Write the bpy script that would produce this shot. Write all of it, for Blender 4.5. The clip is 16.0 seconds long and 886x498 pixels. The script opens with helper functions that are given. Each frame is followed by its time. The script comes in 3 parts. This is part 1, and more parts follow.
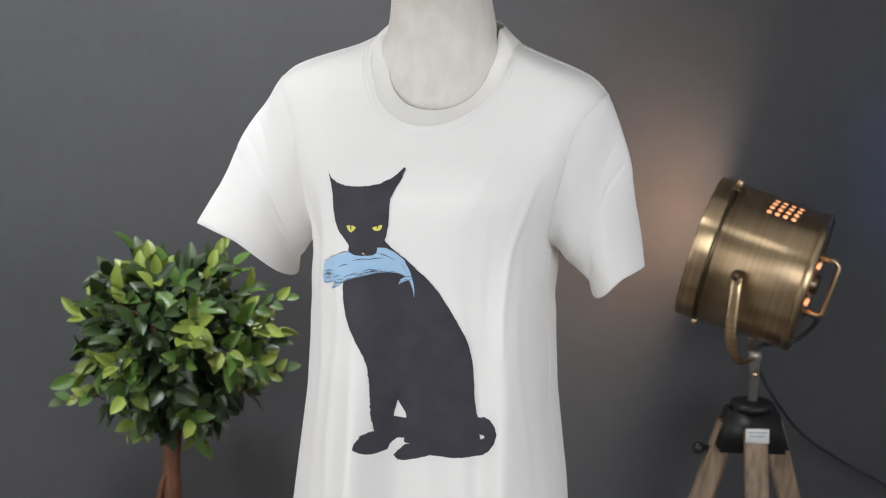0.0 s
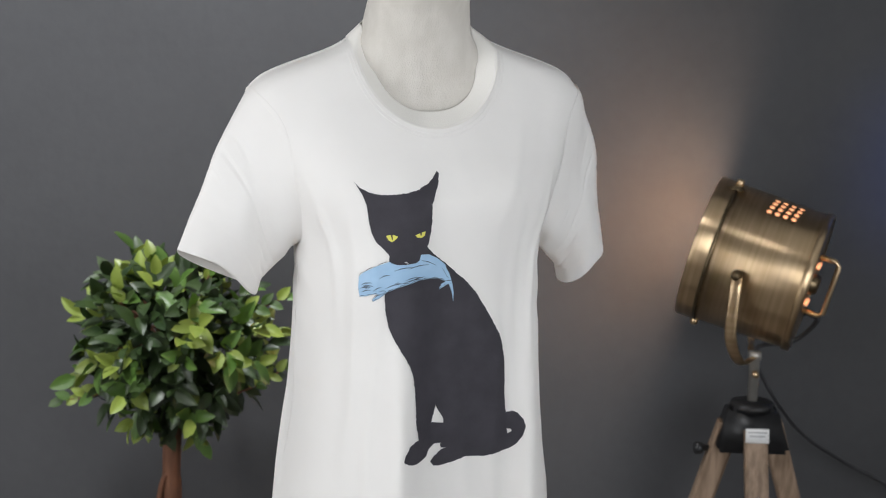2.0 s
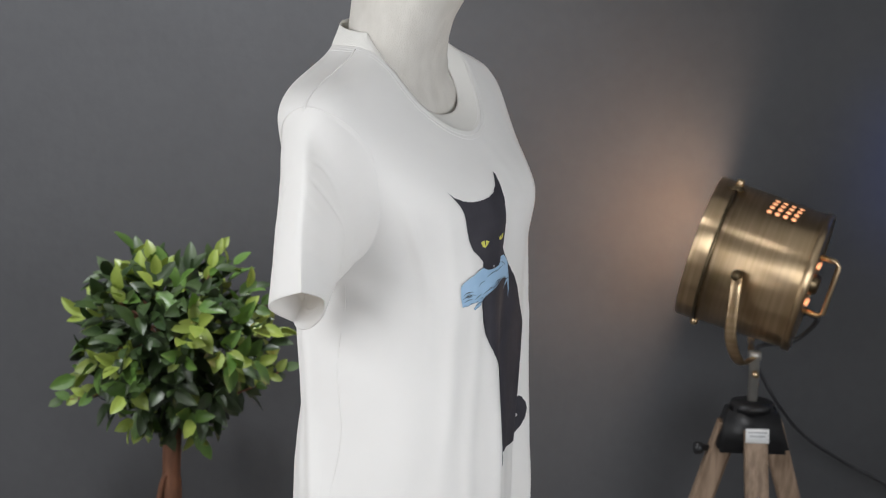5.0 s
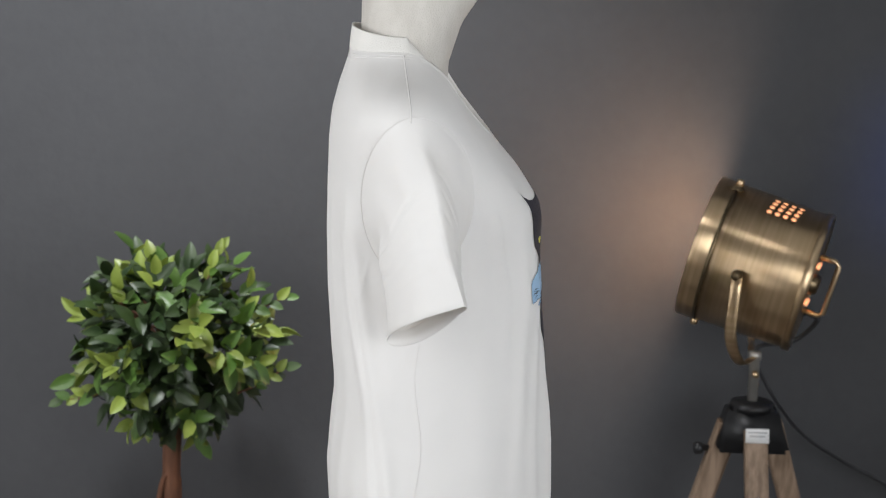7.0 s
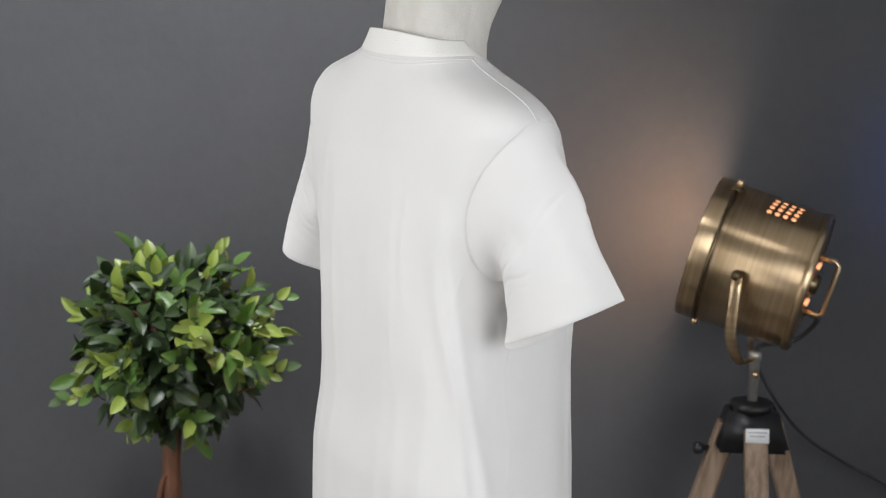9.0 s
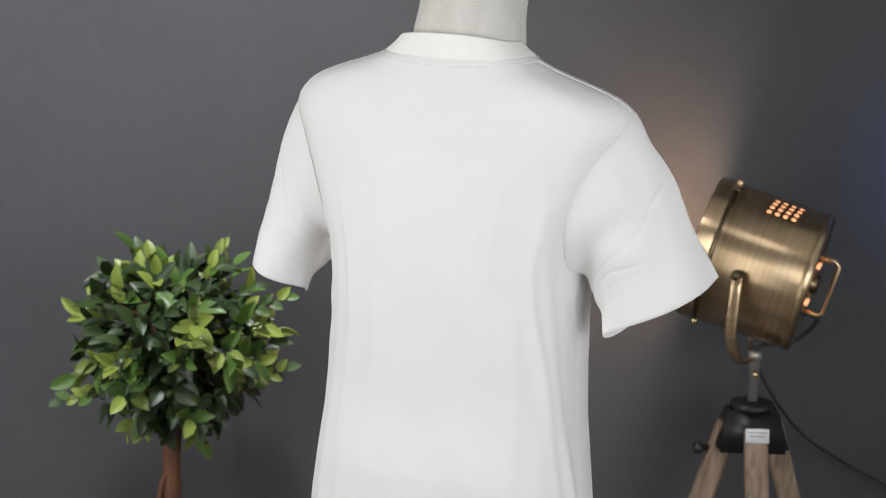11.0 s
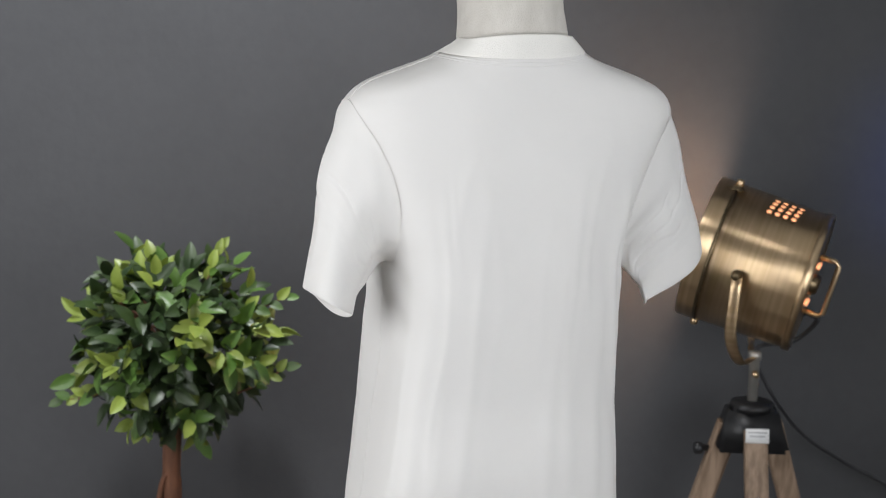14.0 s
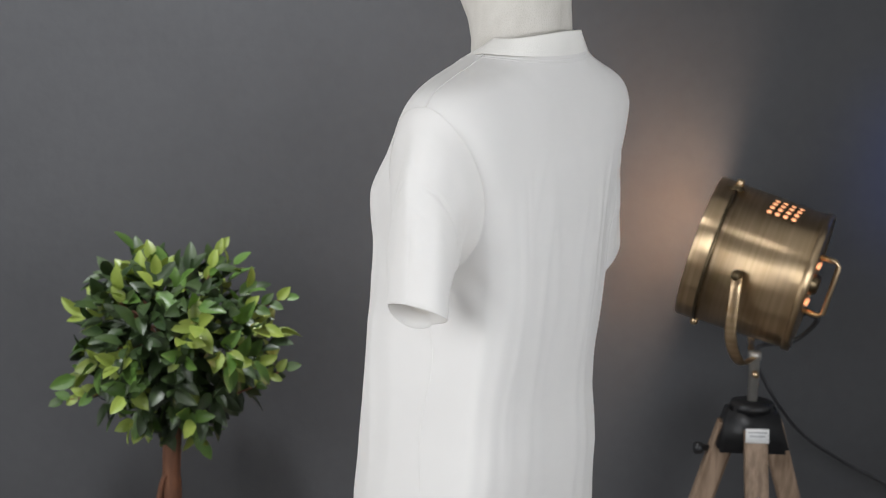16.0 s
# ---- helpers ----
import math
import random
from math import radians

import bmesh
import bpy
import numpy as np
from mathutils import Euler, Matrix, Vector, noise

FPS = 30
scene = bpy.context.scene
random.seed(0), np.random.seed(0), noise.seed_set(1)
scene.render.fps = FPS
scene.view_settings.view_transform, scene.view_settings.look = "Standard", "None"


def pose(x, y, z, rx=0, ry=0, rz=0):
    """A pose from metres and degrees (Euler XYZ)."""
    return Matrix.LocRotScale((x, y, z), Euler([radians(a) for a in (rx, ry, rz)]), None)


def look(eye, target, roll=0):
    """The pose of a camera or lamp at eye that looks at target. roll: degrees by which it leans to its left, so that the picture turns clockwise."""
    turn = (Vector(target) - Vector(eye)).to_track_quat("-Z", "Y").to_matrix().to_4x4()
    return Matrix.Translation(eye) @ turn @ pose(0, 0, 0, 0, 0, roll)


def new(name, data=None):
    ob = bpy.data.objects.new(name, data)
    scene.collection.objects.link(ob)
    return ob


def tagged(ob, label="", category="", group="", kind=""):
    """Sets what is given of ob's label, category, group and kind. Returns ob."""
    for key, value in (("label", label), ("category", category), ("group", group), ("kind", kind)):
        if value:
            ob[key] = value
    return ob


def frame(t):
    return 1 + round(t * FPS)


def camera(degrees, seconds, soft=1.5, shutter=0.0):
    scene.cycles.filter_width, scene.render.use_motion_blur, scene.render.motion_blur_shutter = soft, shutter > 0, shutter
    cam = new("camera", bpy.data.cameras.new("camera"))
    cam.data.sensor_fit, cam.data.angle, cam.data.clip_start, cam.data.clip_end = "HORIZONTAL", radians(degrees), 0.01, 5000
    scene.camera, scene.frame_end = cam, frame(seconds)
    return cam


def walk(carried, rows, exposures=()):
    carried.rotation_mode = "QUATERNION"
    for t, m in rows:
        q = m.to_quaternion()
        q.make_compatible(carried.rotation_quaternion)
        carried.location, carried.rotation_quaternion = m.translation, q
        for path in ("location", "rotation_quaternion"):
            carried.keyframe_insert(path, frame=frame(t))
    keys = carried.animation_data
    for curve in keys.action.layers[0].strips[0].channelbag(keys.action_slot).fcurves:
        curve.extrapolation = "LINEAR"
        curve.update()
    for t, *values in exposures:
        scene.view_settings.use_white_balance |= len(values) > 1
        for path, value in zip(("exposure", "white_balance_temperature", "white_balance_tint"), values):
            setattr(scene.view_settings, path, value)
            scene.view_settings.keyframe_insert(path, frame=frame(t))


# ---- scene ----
from mathutils.geometry import delaunay_2d_cdt

cam = camera(25.0, 16.0, soft=1.1)
EYE = (-0.0145, -2.8, 1.65)
cam.data.dof.use_dof, cam.data.dof.focus_distance, cam.data.dof.aperture_fstop = True, 2.75, 6.3
CAM_POSE = look(EYE, (-0.0145, -2.8 + math.cos(radians(11.18)), 1.65 - math.sin(radians(11.18))), 1.9)
walk(cam, [(0.0, CAM_POSE), (16.0, CAM_POSE)])

# ---- light: a soft key lamp and a weaker fill in front, out of view; a blue effect lamp beside ----
world = bpy.data.worlds.new("studio")
scene.world = world
world.use_nodes = True
world.node_tree.nodes["Background"].inputs[0].default_value = (0.9, 0.95, 1.0, 1)
world.node_tree.nodes["Background"].inputs[1].default_value = 0.05


def area_lamp(name, eye, target, size, watts, colour):
    data = bpy.data.lights.new(name, "AREA")
    data.shape, data.size, data.size_y, data.energy, data.color = "RECTANGLE", size[0], size[1], watts, colour
    ob = new(name, data)
    ob.matrix_world = look(eye, target)
    return ob


area_lamp("key_softbox", (-1.85, -1.35, 1.50), (0.0, 0.1, 1.0), (1.9, 1.7), 43, (0.965, 0.98, 1.0))
area_lamp("fill_softbox", (1.8, -2.6, 1.45), (0.0, 0.1, 1.0), (2.3, 1.4), 70, (0.935, 0.965, 1.0))


def spot_lamp(name, eye, target, degrees, watts, colour, size):
    data = bpy.data.lights.new(name, "SPOT")
    data.energy, data.color, data.spot_size, data.spot_blend, data.shadow_soft_size = watts, colour, radians(degrees), 1.0, size
    new(name, data).matrix_world = look(eye, target)


spot_lamp("background_lamp", (-0.62, -0.08, 2.75), (-0.58, 0.97, 1.28), 69, 285, (0.955, 0.975, 1.0), 0.15)
spot_lamp("blue_effect_lamp", (1.50, 0.40, 1.32), (1.11, 0.97, 1.15), 40, 62, (0.05, 0.20, 1.0), 0.08)


# ---- materials ----
def rgba(c):
    return (c[0], c[1], c[2], 1.0)


def material(name, a, b, scale=20.0, rough=0.6, metal=0.0, bump=0.15, fine=220.0, stretch=(1, 1, 1), vary=0.0, coords="Object", spread=(0.35, 0.65)):
    """Two colours mixed by a coarse noise, a fine noise as relief and in the gloss; vary: how far separate pieces differ in brightness."""
    m = bpy.data.materials.new(name)
    m.use_nodes = True
    n, l = m.node_tree.nodes, m.node_tree.links
    p = n["Principled BSDF"]
    tc, mp = n.new("ShaderNodeTexCoord"), n.new("ShaderNodeMapping")
    mp.inputs["Scale"].default_value = stretch
    l.new(tc.outputs[coords], mp.inputs[0])
    big, small = n.new("ShaderNodeTexNoise"), n.new("ShaderNodeTexNoise")
    big.inputs["Scale"].default_value, big.inputs["Detail"].default_value = scale, 6
    small.inputs["Scale"].default_value, small.inputs["Detail"].default_value = fine, 3
    l.new(mp.outputs[0], big.inputs["Vector"]), l.new(mp.outputs[0], small.inputs["Vector"])
    ramp = n.new("ShaderNodeValToRGB")
    ramp.color_ramp.elements[0].position, ramp.color_ramp.elements[1].position = spread
    ramp.color_ramp.elements[0].color, ramp.color_ramp.elements[1].color = rgba(a), rgba(b)
    l.new(big.outputs["Fac"], ramp.inputs[0])
    colour = ramp.outputs[0]
    if vary:
        info, hsv, mr = n.new("ShaderNodeObjectInfo"), n.new("ShaderNodeHueSaturation"), n.new("ShaderNodeMapRange")
        mr.inputs[3].default_value, mr.inputs[4].default_value = 1 - vary, 1 + vary
        l.new(info.outputs["Random"], mr.inputs[0]), l.new(mr.outputs[0], hsv.inputs["Value"]), l.new(colour, hsv.inputs["Color"])
        colour = hsv.outputs[0]
    l.new(colour, p.inputs["Base Color"])
    rr = n.new("ShaderNodeMapRange")
    rr.inputs[3].default_value, rr.inputs[4].default_value = max(0.02, rough - 0.08), min(1.0, rough + 0.08)
    l.new(small.outputs["Fac"], rr.inputs[0]), l.new(rr.outputs[0], p.inputs["Roughness"])
    p.inputs["Metallic"].default_value = metal
    bp = n.new("ShaderNodeBump")
    bp.inputs["Strength"].default_value, bp.inputs["Distance"].default_value = bump, 0.002
    l.new(small.outputs["Fac"], bp.inputs["Height"]), l.new(bp.outputs[0], p.inputs["Normal"])
    return m


def translucent(m, amount, colour):
    """Lets some light through a thin sheet, for cloth and leaves."""
    n, l = m.node_tree.nodes, m.node_tree.links
    out, p = n["Material Output"], n["Principled BSDF"]
    tr, mix = n.new("ShaderNodeBsdfTranslucent"), n.new("ShaderNodeMixShader")
    tr.inputs[0].default_value, mix.inputs[0].default_value = rgba(colour), amount
    l.new(p.outputs[0], mix.inputs[1]), l.new(tr.outputs[0], mix.inputs[2]), l.new(mix.outputs[0], out.inputs[0])
    return m


def wrinkled(m, strength, distance=0.006):
    """Soft shallow wrinkles of hanging cloth under the weave's relief."""
    n, l = m.node_tree.nodes, m.node_tree.links
    weave = [k for k in n if k.bl_idname == "ShaderNodeBump"][0]
    tc, mp, ns, bp = n.new("ShaderNodeTexCoord"), n.new("ShaderNodeMapping"), n.new("ShaderNodeTexNoise"), n.new("ShaderNodeBump")
    mp.inputs["Scale"].default_value, mp.inputs["Rotation"].default_value = (1.0, 1.0, 0.8), (0.3, 0.35, 0)
    ns.inputs["Scale"].default_value, ns.inputs["Detail"].default_value, ns.inputs["Distortion"].default_value = 12, 1.5, 0.5
    bp.inputs["Strength"].default_value, bp.inputs["Distance"].default_value = strength, distance
    l.new(tc.outputs["Object"], mp.inputs[0]), l.new(mp.outputs[0], ns.inputs["Vector"]), l.new(ns.outputs["Fac"], bp.inputs["Height"])
    l.new(bp.outputs[0], weave.inputs["Normal"])
    return m


def glowing(name, colour, strength):
    m = bpy.data.materials.new(name)
    m.use_nodes = True
    p = m.node_tree.nodes["Principled BSDF"]
    p.inputs["Base Color"].default_value = rgba(colour)
    p.inputs["Emission Color"].default_value, p.inputs["Emission Strength"].default_value = rgba(colour), strength
    return m


WALL = material("grey wall paint", (0.036, 0.0365, 0.0395), (0.0455, 0.046, 0.0495), 2.2, 0.75, 0, 0.35, 45)
FLOOR = material("greyed wood floor", (0.10, 0.090, 0.080), (0.15, 0.135, 0.12), 5, 0.5, 0, 0.2, 60, (1, 9, 1))
WHITE_BOUNCE = material("white wall that bounces light", (0.70, 0.70, 0.69), (0.76, 0.76, 0.75), 3, 0.85)
COTTON = translucent(material("cream cotton jersey", (0.885, 0.875, 0.865), (0.91, 0.90, 0.89), 9, 0.9, 0, 0.22, 1100), 0.20, (0.96, 0.86, 0.72))
RIB = translucent(material("cream ribbed cotton", (0.87, 0.85, 0.81), (0.90, 0.88, 0.84), 12, 0.9, 0, 0.4, 600), 0.08, (0.85, 0.74, 0.55))
LINEN = material("natural linen cover", (0.56, 0.53, 0.485), (0.62, 0.59, 0.545), 45, 0.9, 0, 0.5, 700, (1, 1, 0.5))
INK = material("soft black print ink", (0.026, 0.024, 0.032), (0.036, 0.033, 0.043), 30, 0.75, 0, 0.3, 900)
SKY_INK = material("light blue print ink", (0.30, 0.47, 0.66), (0.36, 0.53, 0.72), 30, 0.8, 0, 0.3, 900)
YELLOW_INK = material("yellow print ink", (0.62, 0.60, 0.10), (0.70, 0.66, 0.14), 40, 0.8)
wrinkled(COTTON, 0.7)
wrinkled(INK, 0.8)
BRASS = material("brushed antique brass", (0.60, 0.43, 0.25), (0.74, 0.56, 0.36), 9, 0.34, 1.0, 0.015, 160, (0.25, 0.25, 14))
BRUSHED = BRASS.copy()
BRUSHED.name = "brass brushed round the drum"
grain = BRUSHED.node_tree.nodes.new("ShaderNodeTangent")
grain.direction_type, grain.axis = "RADIAL", "Z"
BRUSHED.node_tree.links.new(grain.outputs[0], BRUSHED.node_tree.nodes["Principled BSDF"].inputs["Tangent"])
BRUSHED.node_tree.nodes["Principled BSDF"].inputs["Anisotropic"].default_value = 0.95
BRUSHED.node_tree.nodes["Principled BSDF"].inputs["Anisotropic Rotation"].default_value = 0.25
DARK_BRASS = material("dark aged brass", (0.10, 0.075, 0.045), (0.20, 0.15, 0.09), 14, 0.35, 1.0, 0.1, 200)
BLACK = material("black painted metal", (0.012, 0.012, 0.013), (0.022, 0.022, 0.024), 20, 0.38, 0.3)
CABLE = material("black rubber cable", (0.014, 0.014, 0.016), (0.022, 0.022, 0.026), 40, 0.55)
WOOD = material("weathered oak", (0.16, 0.105, 0.066), (0.30, 0.21, 0.145), 14, 0.62, 0, 0.35, 90, (7, 7, 0.7))
LABEL = material("white paper sticker", (0.74, 0.74, 0.74), (0.82, 0.82, 0.82), 30, 0.6)
BARS = material("grey sticker print", (0.35, 0.35, 0.36), (0.45, 0.45, 0.46), 30, 0.7)
BARK = material("reddish brown bark", (0.085, 0.035, 0.018), (0.20, 0.085, 0.045), 26, 0.8, 0, 0.8, 120, (2.5, 2.5, 0.5))
LEAF = translucent(material("green leaf", (0.042, 0.090, 0.017), (0.110, 0.185, 0.040), 16, 0.38, 0, 0.2, 60, vary=0.55), 0.12, (0.20, 0.40, 0.04))
LEAF_YOUNG_LIT = translucent(material("young and lit yellow-green leaf", (0.15, 0.205, 0.030), (0.29, 0.335, 0.085), 16, 0.38, 0, 0.2, 60, vary=0.3), 0.12, (0.32, 0.45, 0.06))
# dark leaf tone, also the painted shade inside the crown
LEAF_DARK_SHADED = material("dark and shaded green leaf", (0.014, 0.030, 0.008), (0.036, 0.062, 0.016), 16, 0.45, 0, 0.2, 60, vary=0.4)
POT = material("dark grey plant pot", (0.05, 0.05, 0.05), (0.08, 0.08, 0.08), 10, 0.6)
SOIL = material("dark potting soil", (0.02, 0.014, 0.01), (0.05, 0.035, 0.025), 60, 0.95, 0, 0.9, 150)
STEEL = material("dull nickel", (0.42, 0.40, 0.37), (0.52, 0.50, 0.46), 20, 0.5, 0.7)
BULB = glowing("warm bulb glass", (1.0, 0.55, 0.25), 25.0)
VENT_GLOW = glowing("warm light in a vent", (1.0, 0.42, 0.2), 1.0)


# ---- mesh helpers ----
def part(name, bm, mat, parent=None, label="", smooth=True, mats=None):
    """Links a bmesh as one mesh object, under a thing or a part; its vertices are given in the world."""
    base = parent.matrix_world.inverted() if parent else Matrix()
    bm.transform(base)
    bmesh.ops.recalc_face_normals(bm, faces=bm.faces)
    me = bpy.data.meshes.new(name)
    bm.to_mesh(me)
    bm.free()
    for m in (mats or [mat]):
        me.materials.append(m)
    if smooth:
        me.polygons.foreach_set("use_smooth", [True] * len(me.polygons))
    ob = new(name, me)
    if parent:
        ob.parent = parent
        ob.matrix_world = parent.matrix_world.copy()
    if label:
        ob["label"] = label
    return ob


def empty(name, x, y, z):
    ob = new(name)
    ob.empty_display_size = 0.05
    ob.matrix_world = pose(x, y, z)
    bpy.context.view_layer.update()
    return ob


def loft(rings, closed=True, caps=(False, False), bm=None):
    """A skin over rings of points."""
    bm = bm or bmesh.new()
    rows = [[bm.verts.new(p) for p in r] for r in rings]
    for a, b in zip(rows, rows[1:]):
        n = len(a)
        for i in range(n if closed else n - 1):
            j = (i + 1) % n
            bm.faces.new((a[i], a[j], b[j], b[i]))
    if caps[0]:
        bm.faces.new(rows[0][::-1])
    if caps[1]:
        bm.faces.new(rows[-1])
    return bm


def lathe(profile, origin, axis, n=48, caps=(False, False), bm=None):
    """Turned shape: profile rows (distance along the axis, radius)."""
    axis = Vector(axis).normalized()
    side = axis.cross(Vector((0, 0, 1)) if abs(axis.z) < 0.9 else Vector((0, 1, 0))).normalized()
    up = side.cross(axis)
    rings = []
    for d, r in profile:
        c = Vector(origin) + axis * d
        rings.append([c + side * (r * math.cos(2 * math.pi * k / n)) + up * (r * math.sin(2 * math.pi * k / n)) for k in range(n)])
    return loft(rings, True, caps, bm)


def tube(points, radius, n=10, bm=None, flat=1.0):
    """A round rod along points; radius may be a list."""
    pts = [Vector(p) for p in points]
    rad = radius if isinstance(radius, (list, tuple)) else [radius] * len(pts)
    rings, ref = [], Vector((0.31, 0.87, 0.38)).normalized()
    for i, p in enumerate(pts):
        d = (pts[min(i + 1, len(pts) - 1)] - pts[max(i - 1, 0)]).normalized()
        s = d.cross(ref).normalized()
        u = s.cross(d)
        rings.append([p + s * (rad[i] * math.cos(2 * math.pi * k / n)) + u * (rad[i] * flat * math.sin(2 * math.pi * k / n)) for k in range(n)])
    return loft(rings, True, (True, True), bm)


def spline(points, steps=8):
    """Points of a smooth curve through the given ones."""
    p = [Vector(q) for q in points]
    p = [p[0] * 2 - p[1]] + p + [p[-1] * 2 - p[-2]]
    out = []
    for i in range(1, len(p) - 2):
        for k in range(steps):
            t = k / steps
            out.append(0.5 * (2 * p[i] + (p[i + 1] - p[i - 1]) * t + (2 * p[i - 1] - 5 * p[i] + 4 * p[i + 1] - p[i + 2]) * t * t
                              + (3 * p[i] - p[i - 1] - 3 * p[i + 1] + p[i + 2]) * t ** 3))
    return out + [p[-2]]


def block(m, sx, sy, sz, bevel=0.003, bm=None, taper=1.0):
    """A bevelled box of full sizes sx, sy, sz round the pose m; taper narrows its top."""
    b = bmesh.new()
    bmesh.ops.create_cube(b, size=1.0)
    for v in b.verts:
        k = taper if v.co.z > 0 else 1.0
        v.co = Vector((v.co.x * sx * k, v.co.y * sy * k, v.co.z * sz))
    if bevel:
        bmesh.ops.bevel(b, geom=b.edges[:], offset=bevel, segments=2, affect="EDGES")
    b.transform(m)
    if bm is None:
        return b
    me = bpy.data.meshes.new("tmp")
    b.to_mesh(me)
    b.free()
    bm.from_mesh(me)
    bpy.data.meshes.remove(me)
    return bm


# ---- the studio ----
WALL_Y = 0.97


def slab(name, x0, x1, y0, y1, z0, z1, mat, label):
    bm = block(pose((x0 + x1) / 2, (y0 + y1) / 2, (z0 + z1) / 2), x1 - x0, y1 - y0, z1 - z0, 0)
    return tagged(part(name, bm, mat, None, "", False), label, name.split("_")[0], "", "structure")


slab("floor", -2.4, 2.4, -4.8, WALL_Y, -0.1, 0.0, FLOOR, "greyed wooden studio floor")
slab("wall_back", -2.4, 2.4, WALL_Y, WALL_Y + 0.12, -0.1, 3.7, WALL, "plain matt grey painted studio wall")
# unseen walls and ceiling, made white to bounce light; side walls set close
slab("wall_west", -2.52, -2.4, -4.8, WALL_Y, -0.1, 3.7, WHITE_BOUNCE, "plain white unseen side wall, set close to bounce light")
slab("wall_east", 2.4, 2.52, -4.8, WALL_Y, -0.1, 3.7, WHITE_BOUNCE, "plain white unseen side wall, set close to bounce light")
slab("wall_front", -2.4, 2.4, -4.92, -4.8, -0.1, 3.7, WHITE_BOUNCE, "plain white unseen wall that bounces light")
slab("ceiling", -2.52, 2.52, -4.92, WALL_Y + 0.12, 3.7, 3.8, WHITE_BOUNCE, "plain white unseen ceiling that bounces light")

# ---- dress form and t-shirt: they turn together about the upright axis through the origin ----
XC = -0.043


def table(rows):
    """A smooth function through rows of (z, value)."""
    zs, vs = np.array([r[0] for r in rows]), np.array([r[1] for r in rows])
    fine = np.linspace(0.55, 1.60, 2101)
    v = np.interp(fine, zs, vs)
    k = np.exp(-0.5 * (np.arange(-40, 41) / 11.0) ** 2)
    v = np.convolve(np.pad(v, 40, mode="edge"), k / k.sum(), mode="valid")
    return lambda z: float(np.interp(z, fine, v))


# half widths to either side of the middle, depth of the front and the back
HALF_R = table([(0.60, 0.208), (0.66, 0.202), (0.75, 0.191), (0.80, 0.185), (0.88, 0.176), (0.965, 0.173), (1.09, 0.172), (1.12, 0.175), (1.18, 0.196), (1.24, 0.222), (1.27, 0.236),
                (1.30, 0.248), (1.32, 0.244), (1.338, 0.224), (1.349, 0.198), (1.360, 0.166), (1.369, 0.138), (1.379, 0.114), (1.391, 0.096), (1.404, 0.086)])
HALF_L = table([(0.60, 0.218), (0.66, 0.213), (0.75, 0.204), (0.80, 0.196), (0.88, 0.185), (0.965, 0.177), (1.02, 0.172), (1.09, 0.172), (1.12, 0.175), (1.18, 0.195), (1.24, 0.220), (1.27, 0.232),
                (1.30, 0.243), (1.32, 0.243), (1.340, 0.227), (1.352, 0.206), (1.364, 0.170), (1.375, 0.136), (1.386, 0.108), (1.397, 0.086), (1.41, 0.076)])
FRONT = table([(0.60, -0.148), (0.746, -0.144), (0.898, -0.137), (0.98, -0.132), (1.02, -0.129), (1.10, -0.124), (1.165, -0.120), (1.187, -0.114), (1.207, -0.099), (1.222, -0.087),
               (1.246, -0.065), (1.277, -0.040), (1.315, -0.009), (1.338, 0.006), (1.36, 0.018), (1.38, 0.032), (1.40, 0.045)])
BACK = table([(0.60, 0.160), (0.74, 0.167), (0.808, 0.172), (0.849, 0.169), (0.891, 0.164), (0.933, 0.165), (0.974, 0.170), (1.055, 0.177), (1.136, 0.180), (1.255, 0.180),
              (1.294, 0.177), (1.334, 0.168), (1.373, 0.156), (1.40, 0.151)])
# depth of the side lines, and how square the section is in each quarter
MIDDLE_L = table([(0.60, 0.068), (1.00, 0.075), (1.10, 0.078), (1.25, 0.074), (1.33, 0.072), (1.40, 0.080)])
MIDDLE_R = table([(0.60, 0.065), (1.00, 0.066), (1.10, 0.068), (1.25, 0.070), (1.33, 0.070), (1.40, 0.080)])
POWERS = {(1, -1): table([(0.60, 2.0), (0.80, 2.3), (1.0, 2.8), (1.20, 2.6), (1.34, 2.4)]), (1, 1): table([(0.60, 3.0), (0.90, 3.7), (1.15, 3.7), (1.34, 2.4)]),
          (-1, -1): table([(0.60, 2.1), (1.05, 2.3), (1.20, 2.4), (1.34, 2.4)]), (-1, 1): table([(0.60, 2.3), (1.10, 2.4), (1.34, 2.4)])}


def section(z, side, end):
    """Half width, side line, depth and power of a quarter of the section; side: 1 wearer's left, end: -1 front."""
    mid = MIDDLE_L(z) if side > 0 else MIDDLE_R(z)
    return HALF_L(z) if side > 0 else HALF_R(z), mid, (mid - FRONT(z)) if end < 0 else (BACK(z) - mid), POWERS[(side, end)](z)


